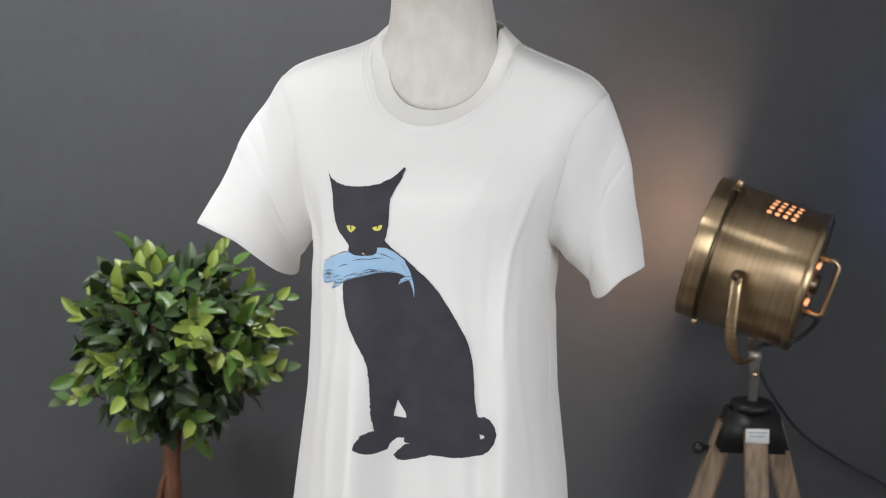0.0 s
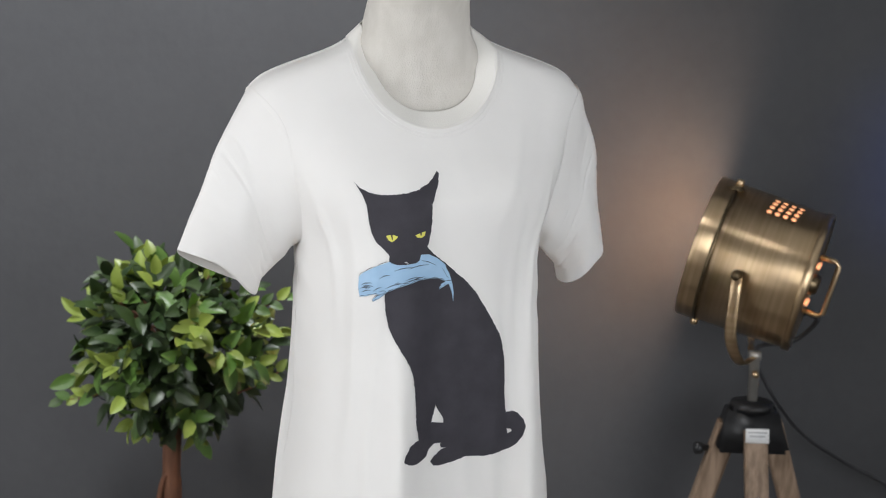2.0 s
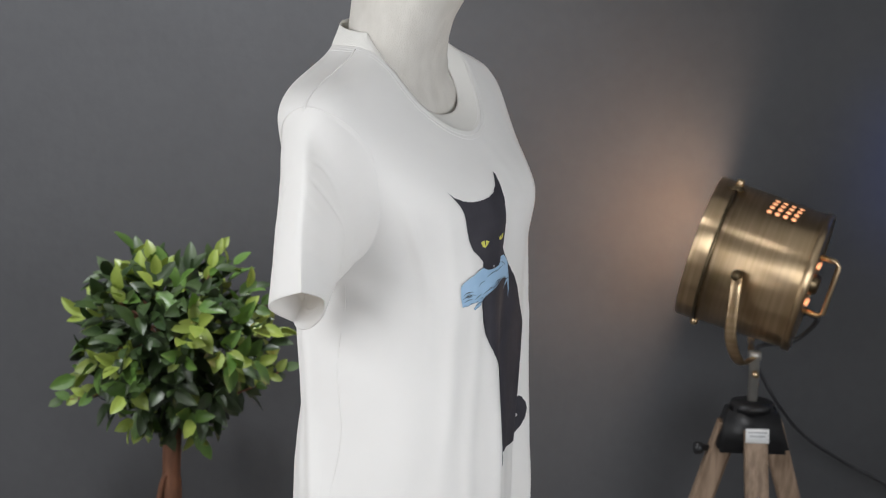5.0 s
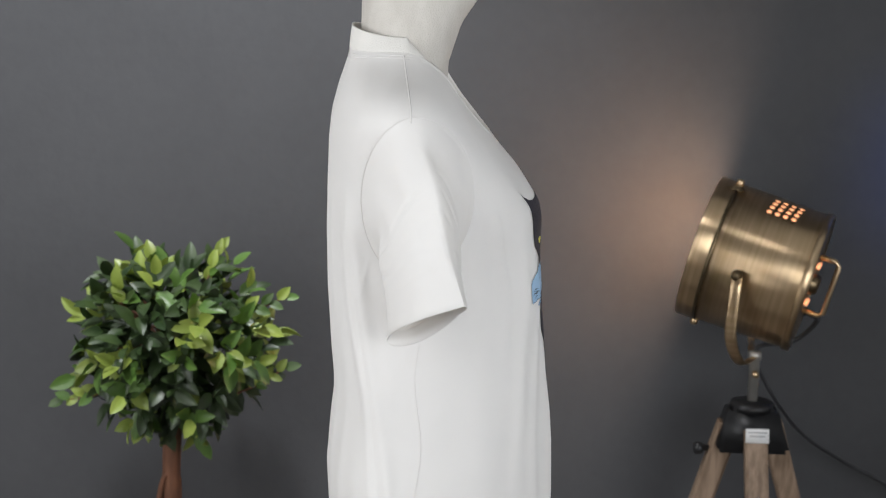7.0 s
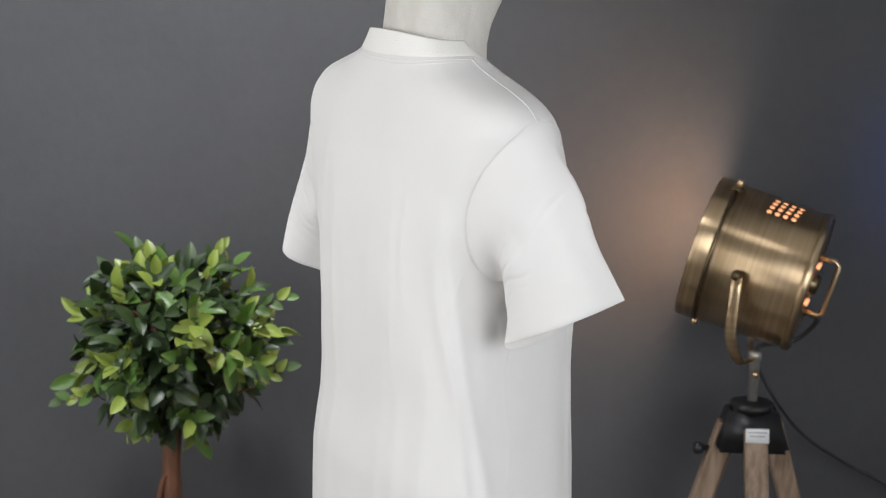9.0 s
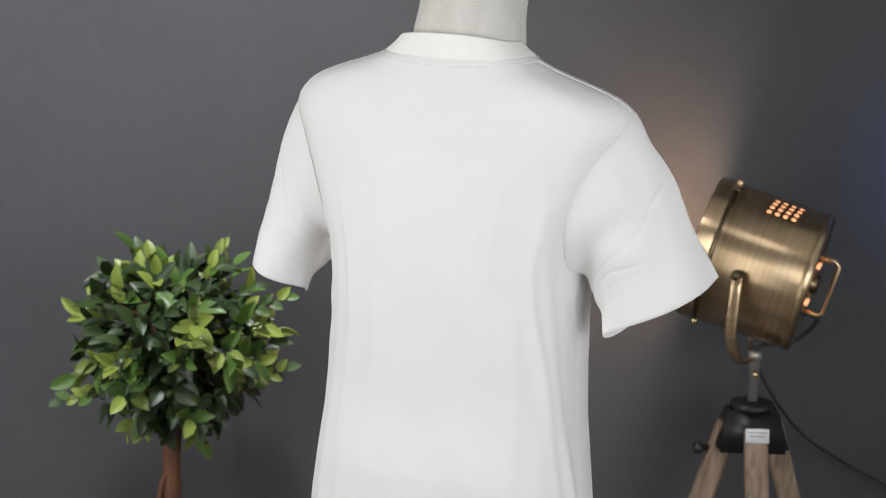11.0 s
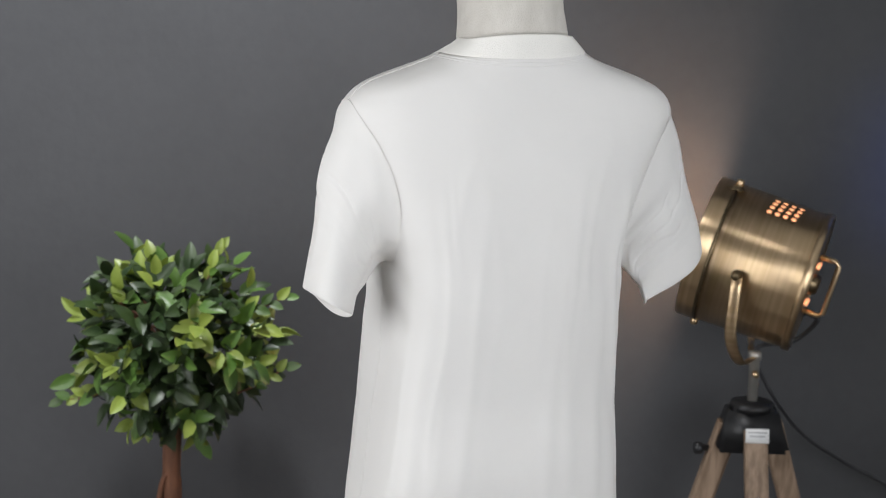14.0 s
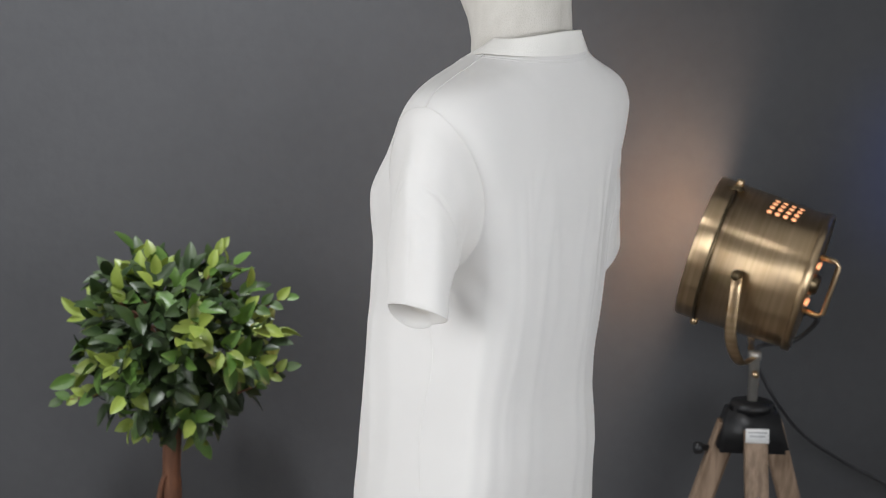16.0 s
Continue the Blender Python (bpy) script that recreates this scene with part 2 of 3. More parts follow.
def folds(a, z):
    """How far the cloth stands out from the smooth body: hanging folds, deeper towards the hem. a: degrees, -90 is the front."""
    low = min(1.0, max(0.0, (1.24 - z) / 0.40))
    d = 0.0
    for at, wide, deep in ((-152, 6, 0.004), (-131, 4, 0.003), (-62, 5, 0.0025), (-40, 6, 0.004), (-22, 4, 0.003), (22, 5, 0.004), (44, 4, 0.003), (58, 3, 0.003), (71, 2.5, 0.0025), (79, 2.5, 0.0022),
                           (101, 2.5, 0.003), (113, 3, 0.003), (127, 4, 0.005), (146, 6, 0.005), (166, 4, 0.003)):
        drift = at + 4 * math.sin(z * 6 + at)
        d += 0.5 * deep * low * math.exp(-((a - drift + 180) % 360 - 180) ** 2 / (2 * wide * wide))
    d += 0.0006 * low * math.sin(radians(a) * 13 + 3 * math.sin(z * 5)) * (0.5 + noise.noise(Vector((a * 0.03, z * 2, 4))))
    # narrow drag lines: angle, upper and lower end, width, depth, slant
    for at, top, end, wide, deep, slant in ((66, 1.25, 1.14, 1.8, 0.0030, 60), (75, 1.23, 0.86, 1.5, 0.0018, 6), (84, 1.21, 0.90, 1.4, 0.0016, -4), (93, 1.19, 1.00, 1.3, 0.0012, 3), (108, 1.22, 0.92, 1.7, 0.0022, -8),
                                             (117, 1.24, 1.05, 1.6, 0.0024, -25), (178, 1.18, 0.70, 4.0, 0.010, -80), (163, 1.17, 0.74, 3.2, 0.007, -75), (150, 1.20, 0.92, 2.6, 0.006, -60), (150, 1.11, 1.06, 1.2, 0.004, 90), (64, 1.21, 1.17, 1.0, 0.004, 40), (80, 1.20, 1.15, 0.8, 0.003, -20), (54, 1.20, 0.80, 2.2, 0.0030, 14), (-133, 1.16, 0.84, 2.4, 0.0022, 10), (-142, 1.18, 1.02, 2.0, 0.0030, -20), (-122, 1.10, 0.74, 2.2, 0.0022, 8),
                                             (-56, 1.17, 0.80, 2.4, 0.0014, -10), (-44, 1.19, 0.98, 2.0, 0.0028, 22), (-30, 1.12, 0.76, 2.2, 0.0015, -8), (-70, 1.26, 1.16, 2.2, 0.0016, 70), (-84, 1.27, 1.20, 2.0, 0.0012, -80),
                                             (-79, 0.97, 0.72, 2.6, 0.0020, -34), (-97, 1.00, 0.84, 2.2, 0.0016, 55), (-64, 1.02, 0.70, 2.4, 0.0022, -16), (-111, 0.92, 0.70, 2.6, 0.0020, 20)):
        if end - 0.05 < z < top + 0.03:
            ends = min(1.0, max(0.0, (top + 0.03 - z) / 0.06)) * min(1.0, max(0.0, (z - end + 0.05) / 0.12))
            line = at + slant * (z - end) + 1.2 * math.sin(z * 23 + at)
            d += (0.5 if a > 0 else 1.3) * deep * ends * math.exp(-((a - line + 180) % 360 - 180) ** 2 / (2 * wide * wide))
    # the crease left by folding, across the front
    d -= 0.0009 * math.exp(-((z - 0.978 - 0.010 * math.sin(radians(a) * 3)) / 0.0022) ** 2) * math.exp(-((a + 108) / 26) ** 2)
    d += 0.0020 * noise.noise(Vector((math.cos(radians(a)) * 3, math.sin(radians(a)) * 3, z * 4)))
    # short creases under the arms
    for at in (0, 180):
        near = math.exp(-((a - at + 180) % 360 - 180) ** 2 / 800) * math.exp(-((z - 1.06) / 0.07) ** 2)
        d += 0.0014 * near * math.sin(z * 95 + (a - at) * 0.16)
    return d


HOLLOW = table([(0.60, 0.050), (0.80, 0.046), (0.90, 0.038), (1.045, 0.026), (1.14, 0.014), (1.20, 0.003), (1.235, 0.0)])


def step(x, x0, x1):
    k = min(1.0, max(0.0, (x - x0) / (x1 - x0)))
    return k * k * (3 - 2 * k)


def hollow(x, z):
    """How far the front lies back between the folds that hang from the bust, and stands out on the bust itself."""
    low = min(1.0, max(0.0, (1.10 - z) / 0.25))
    d = HOLLOW(z) * step(x, -0.122 + 0.014 * low, -0.030 - 0.012 * low) * (1 - step(x, 0.062, 0.110))
    d -= 0.008 * low * math.exp(-((x + 0.102) / 0.030) ** 2)
    return d - 0.010 * math.exp(-((x + 0.155) / 0.030) ** 2 - ((z - 1.06) / 0.06) ** 2)


def body(a, z, out=0.0, loose=1.0):
    """A point of the shirt's surface at the angle a (degrees; -90 front, 0 wearer's left) and height z."""
    c, s = math.cos(radians(a)), math.sin(radians(a))
    hw, mid, dy, power = section(z, 1 if c > 0 else -1, -1 if s < 0 else 1)
    e = 2 / power
    d = out + loose * folds(a, z)
    x = XC + math.copysign(abs(c) ** e, c) * hw
    back = hollow(x, z) if s < 0 else 0.0
    return Vector((x + c * d, mid + math.copysign(abs(s) ** e, s) * dy + s * d + back, z))


def angle_at(x, z, front):
    """The angle at which the section at height z has the side position x."""
    hw, _, _, power = section(z, 1 if x > XC else -1, -1 if front else 1)
    k = min(1.0, abs(x - XC) / hw) ** (power / 2)
    a = math.degrees(math.acos(k))
    a = a if x > XC else 180 - a
    return -a if front else a


def ridge_height(half, side):
    """The height at which the shoulder ridge has that half width."""
    low, high = 1.34, 1.41
    for _ in range(30):
        z = (low + high) / 2
        low, high = (z, high) if (HALF_L(z) if side > 0 else HALF_R(z)) > half else (low, z)
    return low


def neckline(k, wide, z_front, z_side, z_back, lean=False):
    """Side position and height of a neckline at its own angle k (degrees, -90 front); wide and z_side: to the right and left."""
    c, s = math.cos(radians(k)), math.sin(radians(k))
    w, z1 = (wide[1], z_side[1]) if c > 0 else (wide[0], z_side[0])
    z = z1 - (z1 - z_front) * abs(s) ** 0.95 if s < 0 else z1 + (z_back - z1) * s * s
    if lean:
        w *= abs(c) ** -0.2 * (1 - (0.13 if c > 0 else 0.0) * c ** 6) if c else 1.0
    return XC + w * c, z


SEAM_HALF, BAND_HALF, TOP_HALF = (0.0975, 0.1055), (0.100, 0.108), (0.080, 0.091)
SEAM_SIDE = (ridge_height(SEAM_HALF[0], -1), ridge_height(SEAM_HALF[1], 1))
BAND_SIDE = (ridge_height(BAND_HALF[0], -1), ridge_height(BAND_HALF[1], 1))
SHIRT_Z = 0.655
shirt = tagged(empty("t_shirt", 0, 0, SHIRT_Z), "cream cotton t-shirt with black cat print on a dress form", "t-shirt")


def build_torso():
    cols, rows = 360, 210
    rings = [[] for _ in range(rows + 1)]
    for i in range(cols):
        k = -180 + 360 * i / cols
        x, z0 = neckline(k, SEAM_HALF, 1.278, SEAM_SIDE, 1.386)
        a0 = angle_at(x, z0, k < 0)
        for j in range(rows + 1):
            s = j / rows
            z = z0 + (SHIRT_Z - z0) * (0.35 * s ** 2.2 + 0.65 * s)
            w = min(1.0, s / 0.35)
            w = w * w * (3 - 2 * w)
            a1 = k
            rings[j].append(body(a0 + (a1 - a0) * w, z))
    return loft(rings)


torso = part("torso_panel", build_torso(), COTTON, shirt)
mod = torso.modifiers.new("cloth", "SOLIDIFY")
mod.thickness, mod.offset = 0.0016, -1


def build_collar():
    n, rings = 160, []
    for j, (f, out) in enumerate(((0.0, 0.0012), (0.03, 0.0014), (0.25, 0.0018), (0.6, 0.0019), (0.94, 0.0018), (1.0, 0.0018), (0.97, -0.0008), (0.6, -0.001), (0.1, -0.002))):
        ring = []
        for i in range(n):
            k = 360 * i / n - 180
            xo, zo = neckline(k, BAND_HALF, 1.275, BAND_SIDE, 1.384)
            po = body(angle_at(xo, zo, k < 0), zo)
            s, c = math.sin(radians(k)), math.cos(radians(k))
            xi, zi = neckline(k, TOP_HALF, 1.295, (1.407, 1.406), 1.417, True)
            yi = 0.078 + (0.072 * abs(s) ** 0.9 if s > 0 else -(0.078 + 0.003) * abs(s) ** 0.95)
            pi_ = Vector((xi, yi, zi))
            nrm = Vector((c * 0.6, s, 0.45)).normalized()
            ring.append(po.lerp(pi_, f) + nrm * out)
        rings.append(ring)
    return loft(rings)


collar = part("collar", build_collar(), RIB, shirt, "ribbed cream neckband")
for wider, lower in ((0.004, 0.0045), (0.0085, 0.0095)):
    half = (BAND_HALF[0] + wider, BAND_HALF[1] + wider)
    side = (ridge_height(half[0], -1), ridge_height(half[1], 1))
    line = []
    for i in range(181):
        x, z = neckline(i * 2 - 180, half, 1.275 - lower, side, 1.384 - lower)
        line.append(body(angle_at(x, z, i < 90), z, 0.0002))
    part("neck_stitch", tube(line, 0.0005, 5), COTTON, collar)

# sleeves: the armhole's middle and half sizes on the body, the cuff's middle and its two half axes
ARMS = {
    "right": dict(side=-1, hole=(0.068, 1.210), half=(0.063, 0.106), cuff=(-0.332, 0.049, 1.066), out=(-0.064, -0.046, 0.038), fore=(0.021, -0.030, 0.001), crease=1.0, flap=0.022, drape=1.0, bulge=0.000),
    "left": dict(side=1, hole=(0.076, 1.213), half=(0.063, 0.106), cuff=(0.227, 0.096, 1.056), out=(0.036, 0.004, 0.020), fore=(-0.002, -0.046, 0.000), crease=0.6, flap=0.018, drape=0.2, bulge=0.006),
}


def side_point(y, z, side):
    """The point of the body's side at the depth y and height z."""
    hw, mid, dy, power = section(z, side, -1 if y < (MIDDLE_L(z) if side > 0 else MIDDLE_R(z)) else 1)
    c = (1 - min(0.999, abs(y - mid) / dy) ** power) ** (1 / power)
    return Vector((XC + side * hw * c, y, z))


def sleeve_ring(arm, f, out=0.0, n=80):
    """A ring of the sleeve at the share f of its length, from the armhole to the cuff."""
    c, o, r = (Vector(arm[k]) for k in ("cuff", "out", "fore"))
    axis = o.cross(r).normalized()
    ring = []
    for i in range(n):
        k = 2 * math.pi * i / n
        ck, sk = math.cos(k), math.sin(k)
        away = Vector((arm["side"], 0, 0.25))
        (hy, hz), (sy, sz) = arm["hole"], arm["half"]
        start = side_point(hy - (1.30 if sk > 0 else 1.06) * sy * sk, hz + 1.06 * sz * ck, arm["side"]) + away * 0.0004
        turn = side_point(hy - 0.80 * sy * sk * abs(sk) ** (0.6 * arm["crease"]), hz + 0.76 * sz * ck, arm["side"]) + away * (0.020 + arm["bulge"])
        low = arm["drape"] * (1 - ck) / 2 * step(-sk, 0.10, 0.80)
        cu, cd = ck, sk * abs(sk) ** arm["crease"]
        end = c + o * cu + r * cd - Vector((0, 0, arm["flap"] * max(0.0, sk) * max(0.0, 0.35 - ck)))
        turn = turn.lerp(end + Vector((0, 0.01, 0.18)), low).lerp(start.lerp(end, 0.5), 0.4 * (1 - ck) * step(sk, -0.25, 0.3))
        p = start * (1 - f) ** 2 + turn * (2 * f * (1 - f)) + end * f * f
        crease = 0.0030 * math.sin(3 * k + 5 * f) * f + 0.0020 * math.sin(2 * k - 9 * f) * math.sin(math.pi * f) + 0.0045 * math.sin(math.pi * min(1.0, f * 0.9)) * noise.noise(Vector((ck * 2, sk * 2, f * 4)))
        for at, deep in ((0.46, 0.0022), (0.58, 0.0030), (0.69, 0.0034), (0.77, 0.0026)):
            line = at + 0.05 * noise.noise(Vector((ck * 1.5, sk * 1.5, at * 9)))
            crease -= deep * max(0.0, 0.25 + noise.noise(Vector((ck * 1.8, sk * 1.8, at * 23)))) * math.exp(-((f - line) / 0.014) ** 2)
        ring.append(p + (o.normalized() * ck + r.normalized() * sk) * (crease + out))
    return ring


def armhole_seam(arm):
    """A fine raised seam round the armhole."""
    pts = []
    for i in range(81):
        k = 2 * math.pi * i / 80
        f = 0.012
        pts.append(sleeve_ring(arm, f, 0.0008)[i % 80])
    return tube(pts, 0.0005, 6)


def build_sleeve(side):
    arm = ARMS[side]
    sleeve = part("sleeve", loft([sleeve_ring(arm, j / 90 * 0.98) for j in range(91)]), COTTON, shirt)
    part("armhole_seam", armhole_seam(arm), COTTON, sleeve)
    part("sleeve_hem", loft([sleeve_ring(arm, f, o) for f, o in [(0.836, -0.0006), (0.855, 0.0001)] + [(0.875 + 0.0175 * q, 0.0006) for q in range(7)] + [(0.998, 0.0004), (1.0, -0.0004), (0.997, -0.0022), (0.93, -0.003), (0.86, -0.003)]]), COTTON, sleeve)
    return sleeve


for side in ("right", "left"):
    build_sleeve(side)
part("hem", loft([[body(a * 2, z, o) for a in range(-90, 90)] for z, o in ((0.682, 0.0), (0.680, 0.0014), (0.667, 0.0016), (0.656, 0.0014), (0.654, 0.0), (0.657, -0.003), (0.682, -0.003))]), COTTON, shirt)


def build_form():
    """Linen dress form: trunk inside the shirt, neck, cap, pole and round foot in one mesh."""
    rings, n = [], 144
    for j in range(91):
        z = 0.74 + (1.60 - 0.74) * j / 90
        zz = min(z + 0.034, 1.41)
        grow = min(1.0, max(0.0, (z - 1.395) / 0.05))
        neck_rx = float(np.interp(z, (1.36, 1.40, 1.45, 1.6), (0.104, 0.0815, 0.0725, 0.0715)))
        front = np.interp(z, (0.74, 1.10, 1.165, 1.26, 1.295, 1.338, 1.369, 1.424, 1.456, 1.60), (-0.10, -0.085, -0.085, -0.026, 0.004, 0.018, 0.018, 0.001, -0.020, -0.06))
        back = min(BACK(z) - 0.012, float(np.interp(z, (1.30, 1.39, 1.45, 1.60), (0.16, 0.141, 0.140, 0.14))))
        left, right = max(HALF_L(zz) - 0.030, neck_rx - 0.005), max(HALF_R(zz) - 0.030, neck_rx)
        if z < 1.0:
            left, right = left - 0.01, right - 0.01
        mid = (front + back) / 2 if z > 1.40 else MIDDLE_R(z) * 0.6 + 0.4 * (front + back) / 2
        ring = []
        w = min(1.0, max(0.0, (z - 1.215) / 0.05))
        for i in range(n):
            k = 2 * math.pi * i / n
            c, s = math.cos(k), math.sin(k)
            e = 2 / 2.2
            neck = Vector((XC + math.copysign(abs(c) ** e, c) * (left if c > 0 else right),
                           mid + math.copysign(abs(s) ** e, s) * ((mid - front) if s < 0 else (back - mid)), z))
            if i % 36 == 0:
                neck -= Vector((c, s, 0)) * 0.0012
            ring.append(body(math.degrees(k), z, -0.016, 0.0).lerp(neck, w))
        rings.append(ring)
    bm = loft(rings, True, (True, True))
    lathe(((0.02, 0.017), (0.76, 0.017)), (XC, 0.03, 0), (0, 0, 1), 20, (True, True), bm)
    lathe(((0.0, 0.19), (0.012, 0.19), (0.02, 0.182), (0.024, 0.03)), (XC, 0.03, 0), (0, 0, 1), 48, (True, True), bm)
    return bm


form = tagged(part("dress_form", build_form(), LINEN), "natural linen covered dress form standing on the floor", "dress form")

# the print: outlines on the shirt as (angle round the body, height)
HEAD = [(-121.7, 1.210), (-120.1, 1.202), (-116.4, 1.196), (-112.5, 1.194), (-107.8, 1.194), (-101.7, 1.197), (-97.2, 1.202), (-93.9, 1.210), (-92.2, 1.218), (-91.1, 1.224),
        (-90.8, 1.222), (-91.3, 1.210), (-92.6, 1.196), (-94.0, 1.183), (-94.4, 1.165), (-94.9, 1.149), (-95.9, 1.134), (-96.6, 1.127)]
BACKLINE = [(-94.2, 1.117), (-90.5, 1.105), (-88.3, 1.091), (-85.9, 1.082), (-82.9, 1.069), (-79.6, 1.052), (-75.9, 1.032), (-72.0, 1.010), (-69.2, 0.992), (-67.1, 0.967),
            (-66.4, 0.947), (-65.9, 0.915), (-64.5, 0.886), (-60.4, 0.886), (-56.1, 0.880), (-51.3, 0.868), (-50.0, 0.857), (-52.2, 0.845), (-56.7, 0.836), (-62.1, 0.831),
            (-69.3, 0.829), (-75.3, 0.827), (-83.4, 0.830), (-87.9, 0.824), (-91.4, 0.819), (-93.8, 0.819), (-95.0, 0.825), (-93.5, 0.834), (-91.5, 0.841), (-89.7, 0.845)]
PAW = [(-91.1, 0.845), (-91.3, 0.852), (-93.8, 0.851), (-95.5, 0.845), (-96.8, 0.833), (-98.2, 0.828), (-101.0, 0.822), (-103.4, 0.822), (-105.2, 0.826), (-104.8, 0.834),
       (-103.1, 0.848), (-99.8, 0.858)]
CHEST = [(-100.9, 0.878), (-101.4, 0.918), (-102.3, 0.946), (-103.6, 0.959), (-106.7, 0.976), (-110.7, 0.995), (-113.5, 1.013), (-115.0, 1.037), (-115.4, 1.064), (-114.1, 1.088),
         (-112.7, 1.111), (-115.5, 1.121), (-118.4, 1.129), (-119.9, 1.145), (-119.9, 1.164), (-119.3, 1.179), (-119.9, 1.193), (-121.0, 1.204)]
GAP = [(-93.4, 0.906), (-90.3, 0.886), (-90.5, 0.881), (-95.0, 0.882)]
TAIL_GAP = [(-63.5, 0.861), (-61.5, 0.860), (-60.5, 0.856), (-63.1, 0.854)]
FISH = [(-127.6, 1.080), (-125.4, 1.086), (-119.2, 1.096), (-112.8, 1.104), (-112.0, 1.102), (-109.6, 1.100), (-105.2, 1.101), (-101.5, 1.104), (-99.8, 1.108), (-99.3, 1.116),
        (-96.2, 1.117), (-93.2, 1.112), (-90.5, 1.103), (-89.8, 1.091), (-89.2, 1.076), (-88.9, 1.064), (-89.0, 1.051), (-89.3, 1.064), (-89.9, 1.076), (-91.2, 1.072),
        (-92.7, 1.068), (-91.8, 1.076), (-90.4, 1.080), (-92.7, 1.084), (-95.6, 1.084), (-99.7, 1.081), (-104.5, 1.074), (-109.7, 1.068), (-114.6, 1.060), (-117.7, 1.052),
        (-120.6, 1.047), (-121.2, 1.049), (-118.3, 1.058), (-120.6, 1.057), (-124.4, 1.053), (-127.1, 1.052), (-127.8, 1.064)]
EYES = [(-113.2, 1.139), (-111.5, 1.141), (-109.5, 1.141), (-108.0, 1.139), (-109.2, 1.135), (-110.9, 1.131), (-112.4, 1.133), (-100.9, 1.142), (-98.6, 1.146), (-96.9, 1.148),
        (-97.4, 1.142), (-98.5, 1.139), (-100.1, 1.139)]
STROKES = [(-111.0, 1.091), (-102.5, 1.098), (-104.5, 1.095), (-96.3, 1.103), (-99.1, 1.108), (-93.6, 1.102), (-117.9, 1.079), (-113.0, 1.085), (-107.0, 1.075), (-98.3, 1.083),
           (-104.5, 1.077), (-97.8, 1.086), (-105.8, 1.079), (-99.7, 1.085), (-115.1, 1.066), (-107.0, 1.075), (-126.3, 1.068), (-122.6, 1.072), (-126.9, 1.063), (-123.2, 1.065),
           (-126.2, 1.058), (-121.9, 1.062), (-119.7, 1.053), (-116.4, 1.058), (-91.5, 1.098), (-89.9, 1.084), (-92.7, 1.072), (-90.6, 1.079), (-120.6, 1.061), (-116.5, 1.068),
           (-108.6, 1.100), (-100.5, 1.105)]
MARK = [(-106.2, 1.105), (-105.2, 1.102), (-104.4, 1.103), (-105.1, 1.105)]


def inside(p, loop):
    """Whether the flat point p lies in a loop of (angle, height)."""
    odd = False
    for (a0, z0), (a1, z1) in zip(loop, loop[1:] + loop[:1]):
        if (300 * z0 > p.y) != (300 * z1 > p.y) and p.x < a0 + (a1 - a0) * (p.y / 300 - z0) / (z1 - z0):
            odd = not odd
    return odd


def laid(a, z, out):
    """A point of the print, on the cloth of the front."""
    c, e = math.cos(radians(a)), 2 / section(z, 1 if math.cos(radians(a)) > 0 else -1, -1)[3]
    x = XC + math.copysign(abs(c) ** e, c) * section(z, 1 if c > 0 else -1, -1)[0]
    x1, z1 = x, z
    for _ in range(4):
        d = hollow(x1, z1)
        x1, z1 = x + 0.28 * d, z - 0.27 * d
    return body(angle_at(x1, z1, True), z1, out)


def printed(outline, out, holes=(), step=(1.0, 0.0045), worn=0.0):
    """A thin sheet of ink that follows the cloth inside an outline."""
    verts, edges, face_lists = [], [], []
    for loop in (outline, *holes):
        first = len(verts)
        for (a0, z0), (a1, z1) in zip(loop, loop[1:] + loop[:1]):
            fine = 2.6 if worn else 1.0
            n = max(1, int(max(abs(a1 - a0) * fine / 1.5, abs(z1 - z0) * fine / 0.006)))
            for k in range(n):
                p = Vector((a0 + (a1 - a0) * k / n, z0 + (z1 - z0) * k / n, 0.0))
                rag = noise.noise(Vector((p.x * 2.3, p.y * 700, 1))), noise.noise(Vector((p.x * 2.3, p.y * 700, 8)))
                verts.append(Vector((p.x + 300 * worn * rag[0], 300 * (p.y + worn * rag[1]))))
        count = len(verts) - first
        edges += [(first + k, first + (k + 1) % count) for k in range(count)]
        face_lists.append(list(range(first, first + count)))
    a_all, z_all = [p[0] for p in outline], [p[1] for p in outline]
    a = min(a_all)
    while a < max(a_all):
        z = min(z_all)
        while z < max(z_all):
            verts.append(Vector((a, 300 * z)))
            z += step[1]
        a += step[0]
    co, _, faces, _, _, _ = delaunay_2d_cdt(verts, edges, face_lists[:1], 1, 1e-5)
    bm = bmesh.new()
    made = [bm.verts.new(laid(c.x, c.y / 300, out)) for c in co]
    for f in faces:
        mid = sum((co[i] for i in f), Vector((0, 0))) / len(f)
        if not any(inside(mid, h) for h in holes):
            bm.faces.new([made[i] for i in f])
    bmesh.ops.delete(bm, geom=[v for v in bm.verts if not v.link_faces], context="VERTS")
    return bm


def stroke(p, q, width, out):
    """A thin drawn line from p to q, pointed at its ends."""
    (a0, z0), (a1, z1) = p, q
    bm, n, rows = bmesh.new(), 6, []
    for k in range(n + 1):
        t = k / n
        w = width * (0.25 + 0.75 * math.sin(math.pi * t))
        a, z = a0 + (a1 - a0) * t, z0 + (z1 - z0) * t + 0.0015 * math.sin(math.pi * t)
        rows.append([bm.verts.new(laid(a, z + w / 2, out)), bm.verts.new(laid(a, z - w / 2, out))])
    for r0, r1 in zip(rows, rows[1:]):
        bm.faces.new((r0[0], r1[0], r1[1], r0[1]))
    return bm


